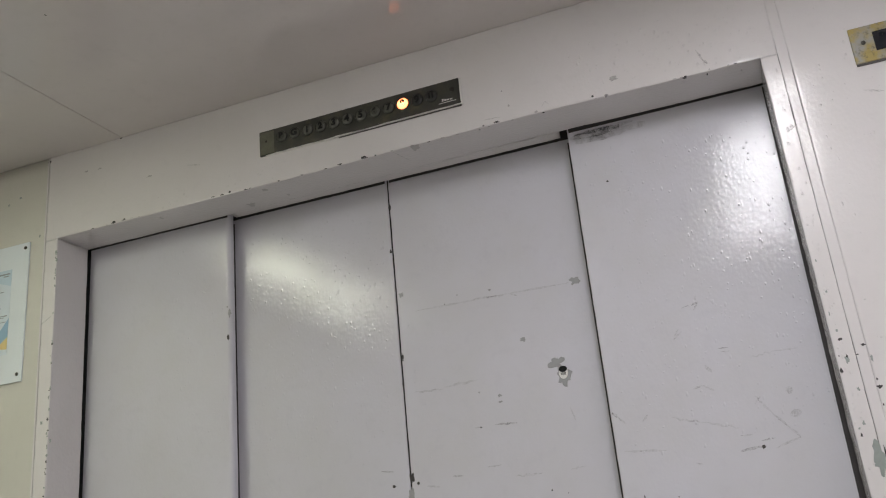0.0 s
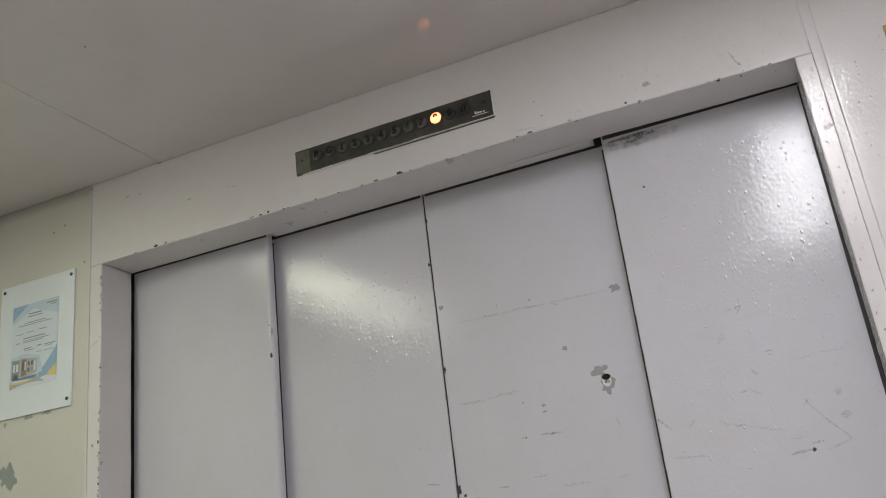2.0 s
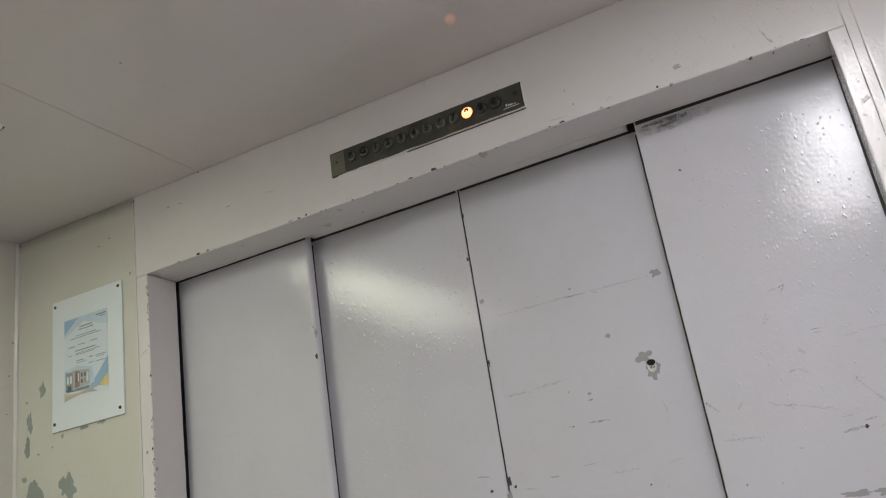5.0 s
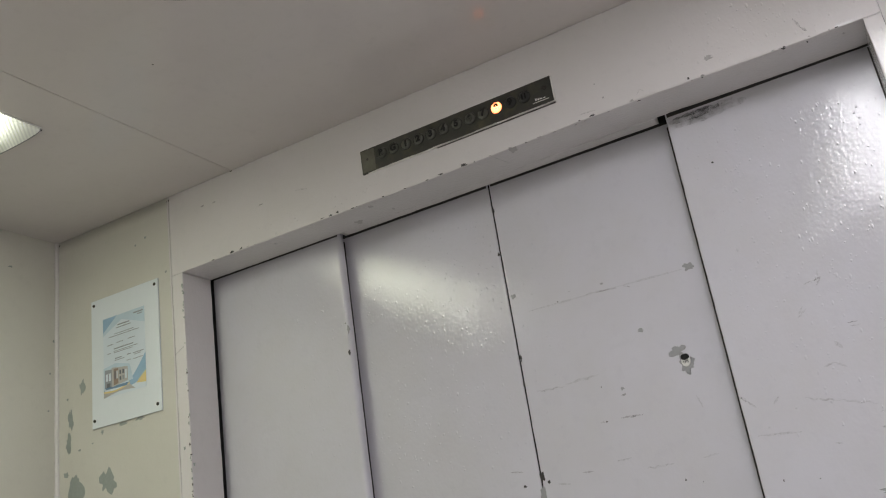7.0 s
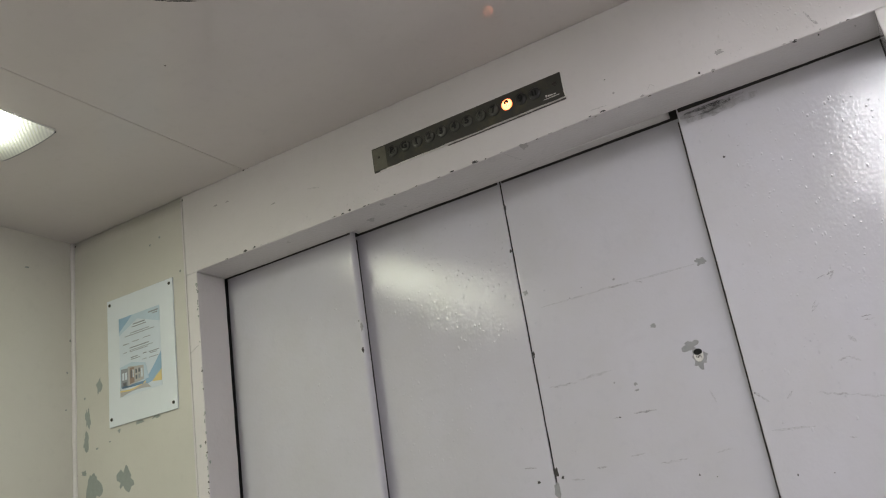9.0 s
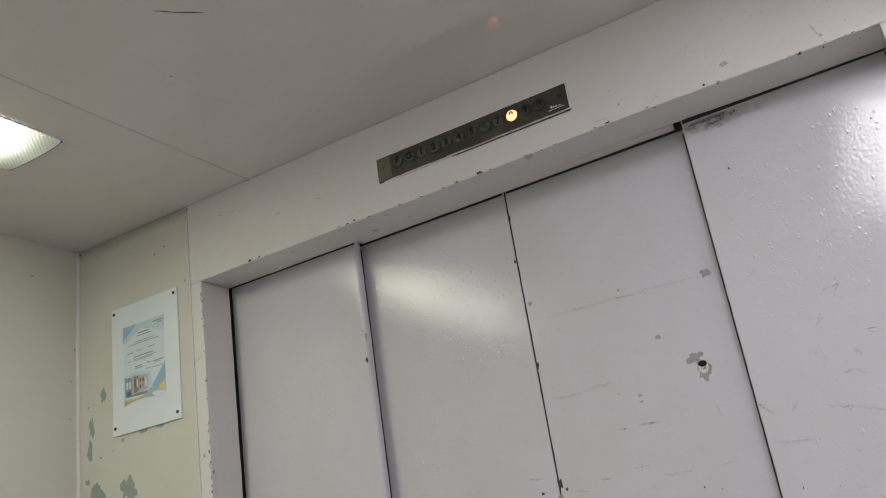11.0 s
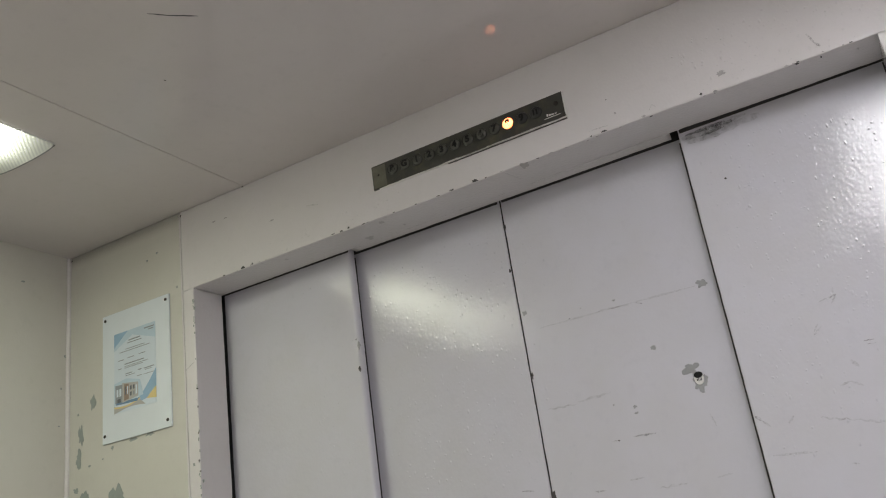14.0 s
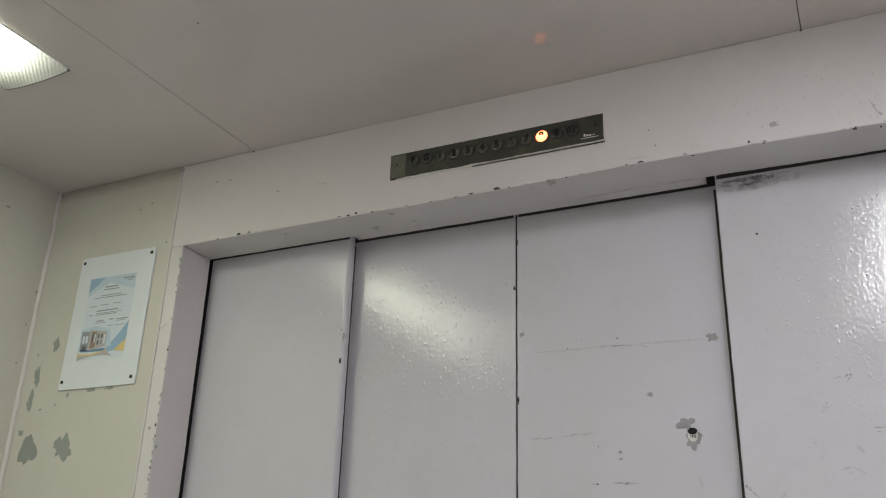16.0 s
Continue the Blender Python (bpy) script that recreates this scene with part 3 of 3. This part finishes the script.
for u0, u1, v, h in ((0.36, 0.64, 0.865, 0.014), (0.33, 0.67, 0.835, 0.010), (0.28, 0.74, 0.765, 0.007), (0.14, 0.86, 0.740, 0.007),
                     (0.10, 0.24, 0.640, 0.008), (0.33, 0.48, 0.648, 0.007), (0.60, 0.76, 0.652, 0.007), (0.26, 0.72, 0.575, 0.012),
                     (0.26, 0.82, 0.548, 0.006), (0.26, 0.70, 0.530, 0.006), (0.10, 0.18, 0.535, 0.007), (0.28, 0.44, 0.452, 0.010),
                     (0.28, 0.50, 0.430, 0.006), (0.58, 0.66, 0.455, 0.012), (0.72, 0.96, 0.450, 0.010), (0.74, 0.90, 0.432, 0.006),
                     (0.56, 0.66, 0.385, 0.006), (0.72, 0.94, 0.380, 0.006), (0.74, 0.97, 0.945, 0.016), (0.84, 0.95, 0.920, 0.012)):
    patch([(u0, v), (u1, v), (u1, v + h), (u0, v + h)], print_grey, "line of small print", 0.0073)

# ---- small display plate on the other return panel ----
display = thing("display_plate", 1.11, 0.0, 2.03, "stained yellowish metal plate with a black display window", "display")
part("plate", box(0.9990, 1.1880, -0.004, 0.002, 2.0370, 2.1100, 0.0008, 1), brass, display, "stained yellowish metal plate")
part("window", box(1.0375, 1.1480, -0.0052, -0.0035, 2.0550, 2.0940, 0.0006, 1), glass_black, display, "black display window")
part("screw", disc(1.0195, -0.0038, 2.0765, 0.0042, 0.0016, 0.0008, 14), screw_metal, display, "rusty dark screw")
# shade below this plate, put in as a dark bar
part("shadow_gap", box(0.9995, 1.1880, -0.0030, 0.0005, 2.0330, 2.0365), joint_and_shade, display, "dark strip painted for the shade under the plate")

# crack in the middle ceiling sheet
scuff(ceiling, 'soffit', -0.303, -0.664, -0.274, -0.629, 0.0032, 2)
scuff(ceiling, 'soffit', -0.278, -0.634, -0.240, -0.599, 0.004, 2)

# black grease along the top of the outer panel
scuff(panel_d, "wall", 0.436, 2.0890, 0.545, 2.0925, 0.019, 0.9)
scuff(panel_d, "wall", 0.445, 2.0945, 0.530, 2.0965, 0.008, 0.9)
scuff(panel_d, "wall", 0.470, 2.0930, 0.575, 2.0965, 0.010, 0.6)
scuff(panel_d, "wall", 0.436, 2.0780, 0.600, 2.0850, 0.022, 0.3)

# ---- wear: flakes, nicks and scuffs ----
rng = random.Random(12)
for i in range(46):
    z = rng.uniform(1.25, 2.08)
    chip(left_jamb, "wall", LEFT - rng.uniform(0.0, 0.004), z, rng.uniform(0.002, 0.005), rng.uniform(0.002, 0.008), rng.random() < 0.3)
for i in range(12):
    z = rng.uniform(1.15, 1.75)
    chip(right_jamb, "wall", RIGHT + rng.uniform(0.0, 0.022) + LEAN * (z - HEAD), z, rng.uniform(0.002, 0.005), rng.uniform(0.002, 0.007), rng.random() < 0.3)
for i in range(30):
    chip(header, "wall", rng.uniform(-0.80, 0.80), HEAD + rng.uniform(0.0005, 0.004), rng.uniform(0.003, 0.009), rng.uniform(0.001, 0.003), rng.random() < 0.4)
# dirt gathered where sheets meet under the ceiling
chip(left_return, 'wall', -1.352, 2.323, 0.0120, 0.0080, DARK)
chip(header, 'wall', -0.905, 2.322, 0.0120, 0.0070, DARK)
chip(header, 'wall', -0.674, 2.3305, 0.0060, 0.0030, DARK)
chip(header, 'wall', 0.634, 2.3305, 0.0060, 0.0030, DARK)


def lumps(owner, material, x0, x1, z0, z1, depth, number, seed):
    """Dried lumps and drips in the paint, one joined sprinkling."""
    rng = random.Random(seed)
    bm = bmesh.new()
    for _ in range(number):
        u, v, r = rng.uniform(x0, x1), rng.uniform(z0, z1), rng.uniform(0.0010, 0.0028)
        tall, high = rng.choice((1.0, 1.0, 1.4, 2.2)), rng.uniform(0.25, 0.5) * r
        rings = [[bm.verts.new((u + r * f * math.cos(2 * math.pi * i / 8), depth - high * (1 - f * f) + 0.0001 * f, v + tall * r * f * math.sin(2 * math.pi * i / 8)))
                  for i in range(8)] for f in (1.0, 0.7, 0.35)]
        for a, b in zip(rings, rings[1:]):
            for i in range(8):
                bm.faces.new((a[i], a[(i + 1) % 8], b[(i + 1) % 8], b[i]))
        bm.faces.new(rings[-1])
    ob = part("paint_lumps", bm, material, owner, "dried lumps in the gloss paint", None, True)
    tagged(ob, kind="stuff")


lumps(panel_d, door_paint, 0.46, 0.84, 1.40, 2.06, OUTER, 460, 3)
lumps(panel_b, door_paint, -0.43, -0.04, 1.45, 2.05, INNER, 380, 4)
lumps(panel_d, door_paint, 0.640, 0.705, 1.622, 1.655, OUTER, 14, 13)
lumps(panel_a, door_paint, -0.62, -0.46, 1.55, 2.05, OUTER, 50, 5)
lumps(panel_c, door_paint, -0.01, 0.06, 1.40, 2.0, INNER, 30, 6)
lumps(header, wall_paint, 0.48, 0.87, 2.11, 2.24, 0.0, 180, 7)
lumps(header, wall_paint, -0.60, -0.20, 2.105, 2.15, 0.0, 50, 8)
lumps(right_return, wall_paint, 0.91, 1.25, 1.35, 2.25, 0.0, 160, 9)
lumps(right_jamb, wall_paint, 0.853, 0.868, 1.3, 2.08, 0.0, 60, 10)


chip(left_return, 'wall', -1.257, 1.875, 0.0209, 0.0400)
chip(left_return, 'wall', -1.305, 1.793, 0.0184, 0.0520)
chip(left_return, 'wall', -1.312, 1.728, 0.0243, 0.0440)
chip(left_return, 'wall', -1.166, 1.604, 0.0510, 0.0581)
chip(left_return, 'wall', -1.288, 1.603, 0.0510, 0.0740)
chip(left_return, 'wall', -1.100, 1.743, 0.0345, 0.0082)
chip(left_return, 'wall', -1.039, 1.746, 0.0267, 0.0120)
chip(left_return, 'wall', -1.180, 1.736, 0.0108, 0.0102)
chip(left_return, 'wall', -1.218, 1.713, 0.0063, 0.0040)
chip(left_return, 'wall', -1.268, 1.704, 0.0102, 0.0060)
chip(left_return, 'wall', -1.322, 1.647, 0.0184, 0.0160)
chip(left_return, 'wall', -1.316, 1.853, 0.0063, 0.0060)
chip(left_jamb, 'wall', -0.868, 2.064, 0.0063, 0.0080)
chip(left_jamb, 'wall', -0.865, 2.042, 0.0063, 0.0082)
chip(left_jamb, 'wall', -0.887, 1.638, 0.0060, 0.0082)
chip(left_jamb, 'wall', -0.858, 1.593, 0.0060, 0.0082)
scuff(left_return, 'wall', -0.911, 1.878, -0.873, 1.898, 0.0047, 0.5, 0)
chip(left_return, 'wall', -0.996, 2.241, 0.0082, 0.0060)
chip(left_return, 'wall', -1.035, 2.229, 0.0063, 0.0060)
chip(left_return, 'wall', -0.924, 2.119, 0.0063, 0.0060)
chip(header, 'wall', -0.781, 2.265, 0.0108, 0.0045)
chip(header, 'wall', -0.739, 2.262, 0.0102, 0.0040)
chip(header, 'wall', -0.584, 2.203, 0.0102, 0.0040)
chip(header, 'wall', -0.690, 2.105, 0.0108, 0.0060, DARK)
chip(left_wall, 'side', -0.012, 2.031, 0.0082, 0.0080)
chip(left_wall, 'side', -0.023, 1.935, 0.0060, 0.0060)
chip(left_wall, 'side', -0.028, 1.828, 0.0063, 0.0040)
chip(left_wall, 'side', -0.152, 2.229, 0.0126, 0.0045)
chip(header, 'wall', 0.328, 2.177, 0.0020, 0.0028, DARK)
chip(header, 'wall', 0.340, 2.140, 0.0045, 0.0045)
chip(header, 'wall', 0.516, 2.111, 0.0063, 0.0040, DARK)
chip(header, 'wall', 0.309, 2.109, 0.0108, 0.0040, DARK)
chip(header, 'wall', 0.280, 2.108, 0.0045, 0.0020, DARK)
chip(header, 'wall', 0.396, 2.109, 0.0082, 0.0045)
chip(header, 'soffit', 0.116, 0.009, 0.0184, 0.0279)
scuff(header, 'wall', 0.409, 2.117, 0.418, 2.128, 0.002, 0.5, 0)
scuff(header, 'wall', 0.418, 2.128, 0.426, 2.117, 0.002, 0.5, 0)
scuff(header, 'wall', 0.279, 2.121, 0.320, 2.118, 0.0025, 0.4, 0)
chip(header, 'wall', -0.003, 2.106, 0.0108, 0.0060, DARK)
chip(header, 'wall', -0.061, 2.104, 0.0063, 0.0040, DARK)
scuff(header, 'soffit', 0.066, 0.001, 0.082, 0.068, 0.0023, 0.6, 0)
chip(header, 'wall', -0.692, 2.104, 0.0082, 0.0040, DARK)
chip(header, 'wall', -0.374, 2.104, 0.0082, 0.0040, DARK)
chip(header, 'wall', -0.353, 2.106, 0.0082, 0.0040, DARK)
chip(header, 'wall', -0.658, 2.106, 0.0063, 0.0040, DARK)
chip(header, 'soffit', -0.575, 0.035, 0.0072, 0.0117)
chip(header, 'soffit', -0.348, 0.085, 0.0184, 0.0189)
chip(header, 'soffit', -0.273, 0.025, 0.0113, 0.0144)
chip(header, 'soffit', -0.243, 0.080, 0.0057, 0.0100)
scuff(header, 'wall', -0.472, 2.205, -0.435, 2.197, 0.0041, 0.4, 0)
scuff(header, 'wall', -0.594, 2.202, -0.575, 2.202, 0.0031, 0.3, 0)
chip(header, 'wall', 0.563, 2.139, 0.0161, 0.0102)
scuff(header, 'wall', 0.730, 2.153, 0.739, 2.127, 0.004, 0.8, 0)
scuff(header, 'wall', 0.739, 2.128, 0.747, 2.117, 0.0049, 0.7, 0)
chip(header, 'soffit', 0.742, 0.012, 0.0028, 0.0082, DARK)
chip(header, 'soffit', 0.699, 0.004, 0.0057, 0.0100, DARK)
chip(header, 'soffit', 0.806, 0.032, 0.0045, 0.0060)
chip(header, 'soffit', 0.544, -0.005, 0.0072, 0.0082)
chip(panel_d, 'wall', 0.501, 1.973, 0.0045, 0.0040, DARK)
chip(panel_c, 'wall', 0.392, 1.784, 0.0190, 0.0165)
chip(panel_c, 'wall', -0.011, 1.827, 0.0108, 0.0102)
chip(panel_c, 'wall', 0.201, 1.799, 0.0063, 0.0045)
chip(panel_c, 'wall', 0.093, 1.786, 0.0020, 0.0028, DARK)
chip(panel_c, 'wall', 0.124, 1.802, 0.0020, 0.0020, DARK)
chip(panel_c, 'wall', 0.263, 1.676, 0.0122, 0.0082)
chip(panel_c, 'wall', 0.329, 1.615, 0.0280, 0.0240)
chip(panel_c, 'wall', 0.340, 1.586, 0.0310, 0.0374)
chip(panel_c, 'wall', 0.197, 1.565, 0.0082, 0.0060)
chip(panel_c, 'wall', 0.197, 1.552, 0.0082, 0.0040)
chip(panel_c, 'wall', 0.148, 1.504, 0.0040, 0.0028, DARK)
chip(panel_c, 'wall', 0.152, 1.578, 0.0028, 0.0045)
chip(panel_c, 'wall', -0.006, 1.406, 0.0063, 0.0063, DARK)
chip(panel_c, 'wall', -0.023, 1.384, 0.0141, 0.0345)
chip(panel_c, 'wall', 0.317, 1.351, 0.0020, 0.0020, DARK)
chip(panel_c, 'wall', 0.284, 1.360, 0.0028, 0.0040, DARK)
chip(panel_c, 'wall', -0.019, 1.682, 0.0040, 0.0146, DARK)
chip(panel_c, 'wall', -0.023, 1.623, 0.0045, 0.0165, DARK)
chip(panel_c, 'wall', -0.020, 1.419, 0.0102, 0.0209, DARK)
chip(panel_b, 'wall', -0.063, 1.405, 0.0080, 0.0060, DARK)
scuff(panel_c, 'wall', 0.020, 1.783, 0.214, 1.783, 0.0042, 0.35, 0)
scuff(panel_c, 'wall', 0.214, 1.783, 0.378, 1.781, 0.0042, 0.25, 0)
scuff(panel_c, 'wall', 0.166, 1.786, 0.232, 1.780, 0.0042, 0.5, 0)
scuff(panel_c, 'wall', 0.246, 1.781, 0.261, 1.775, 0.0028, 0.8, 0)
scuff(panel_c, 'wall', 0.180, 1.506, 0.228, 1.503, 0.0042, 0.7, 0)
scuff(panel_c, 'wall', 0.074, 1.411, 0.099, 1.410, 0.0035, 0.8, 0)
scuff(panel_c, 'wall', 0.002, 1.600, 0.071, 1.598, 0.0042, 0.4, 1)
scuff(panel_c, 'wall', 0.072, 1.601, 0.151, 1.606, 0.0056, 0.3, 1)
scuff(panel_c, 'wall', 0.132, 1.505, 0.148, 1.504, 0.0028, 0.4, 0)
scuff(panel_c, 'wall', 0.153, 1.421, 0.185, 1.422, 0.0035, 0.5, 0)
scuff(panel_c, 'wall', 0.212, 1.395, 0.269, 1.396, 0.0042, 0.3, 1)
scuff(panel_c, 'wall', 0.013, 1.398, 0.042, 1.393, 0.0042, 0.4, 0)
scuff(panel_c, 'wall', 0.328, 1.396, 0.360, 1.399, 0.0035, 0.35, 0)
scuff(panel_c, 'wall', 0.344, 1.519, 0.352, 1.492, 0.0035, 0.2, 0)
scuff(panel_b, 'wall', -0.092, 1.440, -0.063, 1.436, 0.0035, 0.8, 0)
chip(panel_d, 'wall', 0.702, 1.392, 0.0060, 0.0063, DARK)
scuff(panel_d, 'wall', 0.661, 1.389, 0.701, 1.393, 0.0055, 0.7, 0)
scuff(panel_d, 'wall', 0.701, 1.403, 0.726, 1.405, 0.0033, 0.7, 0)
scuff(panel_d, 'wall', 0.705, 1.484, 0.729, 1.449, 0.0044, 0.3, 1)
scuff(panel_d, 'wall', 0.729, 1.449, 0.751, 1.423, 0.0044, 0.5, 0)
scuff(panel_d, 'wall', 0.751, 1.423, 0.768, 1.402, 0.005, 0.6, 0)
scuff(panel_d, 'wall', 0.723, 1.387, 0.768, 1.401, 0.0044, 0.25, 0)
scuff(panel_d, 'wall', 0.764, 1.494, 0.768, 1.481, 0.0121, 0.35, 0)
scuff(panel_d, 'wall', 0.759, 1.443, 0.779, 1.446, 0.0143, 0.3, 0)
scuff(panel_d, 'wall', 0.625, 1.556, 0.637, 1.540, 0.0066, 0.35, 0)
scuff(panel_d, 'wall', 0.596, 1.514, 0.615, 1.518, 0.0039, 0.4, 0)
scuff(panel_d, 'wall', 0.615, 1.518, 0.634, 1.506, 0.0039, 0.4, 0)
scuff(panel_d, 'wall', 0.659, 1.577, 0.678, 1.576, 0.0028, 0.6, 0)
scuff(panel_d, 'wall', 0.712, 1.557, 0.750, 1.563, 0.0028, 0.35, 1)
scuff(panel_d, 'wall', 0.750, 1.563, 0.798, 1.562, 0.0028, 0.35, 0)
scuff(panel_d, 'wall', 0.701, 1.470, 0.714, 1.483, 0.0033, 0.3, 0)
chip(right_return, 'wall', 0.877, 1.346, 0.0161, 0.0481)
chip(right_return, 'wall', 0.887, 1.353, 0.0020, 0.0190, DARK)
chip(right_jamb, 'wall', 0.861, 1.545, 0.0063, 0.0040, DARK)
chip(right_jamb, 'wall', 0.864, 1.509, 0.0063, 0.0126)
chip(right_jamb, 'wall', 0.870, 1.458, 0.0040, 0.0060)
chip(right_jamb, 'wall', 0.866, 1.402, 0.0040, 0.0082)
chip(right_jamb, 'wall', 0.851, 1.492, 0.0040, 0.0102, DARK)
chip(right_jamb, 'wall', 0.882, 1.515, 0.0040, 0.0020, DARK)
chip(right_jamb, 'wall', 0.853, 1.517, 0.0020, 0.0028, DARK)
chip(right_return, 'wall', 0.894, 1.530, 0.0063, 0.0040, DARK)
chip(right_return, 'wall', 0.902, 1.506, 0.0040, 0.0102)
chip(right_return, 'wall', 0.902, 1.470, 0.0028, 0.0040, DARK)
chip(right_return, 'wall', 0.903, 1.457, 0.0082, 0.0060, DARK)
chip(right_return, 'wall', 0.902, 1.428, 0.0020, 0.0045, DARK)
scuff(panel_d, 'wall', 0.435, 1.491, 0.444, 1.481, 0.0055, 0.9, 0)
scuff(panel_d, 'wall', 0.444, 1.481, 0.459, 1.466, 0.0039, 0.5, 0)
scuff(panel_d, 'wall', 0.491, 1.466, 0.503, 1.478, 0.0039, 0.5, 0)
scuff(panel_d, 'wall', 0.547, 1.465, 0.606, 1.449, 0.0039, 0.4, 1)
scuff(panel_d, 'wall', 0.606, 1.449, 0.666, 1.431, 0.0039, 0.4, 1)
scuff(panel_d, 'wall', 0.665, 1.416, 0.687, 1.416, 0.0028, 0.25, 0)
scuff(panel_d, 'wall', 0.448, 1.414, 0.526, 1.407, 0.0044, 0.25, 0)
scuff(panel_d, 'wall', 0.577, 1.377, 0.590, 1.373, 0.0028, 0.4, 0)
scuff(panel_d, 'wall', 0.577, 1.615, 0.594, 1.628, 0.0039, 0.4, 0)
chip(panel_d, 'wall', 0.656, 1.282, 0.0487, 0.0122)
chip(panel_d, 'wall', 0.705, 1.279, 0.0408, 0.0126)
chip(panel_d, 'wall', 0.472, 1.327, 0.0028, 0.0040, DARK)
chip(panel_d, 'wall', 0.535, 1.320, 0.0020, 0.0020, DARK)
chip(panel_a, 'wall', -0.445, 1.856, 0.0082, 0.0224)
chip(panel_a, 'wall', -0.450, 1.795, 0.0063, 0.0122, DARK)
chip(panel_a, 'wall', -0.452, 1.871, 0.0045, 0.0040)
chip(ceiling, 'soffit', -0.444, -0.487, 0.0028, 0.0057, DARK)
scuff(right_return, 'wall', 0.999, 1.986, 1.032, 1.975, 0.004, 0.5, 0)
scuff(right_jamb, 'wall', 0.861, 1.940, 0.878, 1.951, 0.0025, 0.8, 0)
chip(panel_b, 'wall', -0.022, 2.048, 0.0063, 0.0140, DARK)
chip(panel_b, 'wall', -0.028, 1.937, 0.0045, 0.0102, DARK)
scuff(panel_d, 'wall', 0.622, 1.677, 0.636, 1.681, 0.0042, 0.95)
scuff(panel_d, 'wall', 0.635, 1.680, 0.623, 1.665, 0.003, 0.6)
scuff(panel_d, 'wall', 0.633, 1.695, 0.631, 1.685, 0.003, 0.6)
scuff(panel_d, 'wall', 0.602, 1.674, 0.622, 1.679, 0.002, 0.4)
scuff(panel_d, 'wall', 0.578, 1.619, 0.589, 1.634, 0.0028, 0.5)
scuff(panel_d, 'wall', 0.655, 1.584, 0.674, 1.583, 0.0022, 0.7)
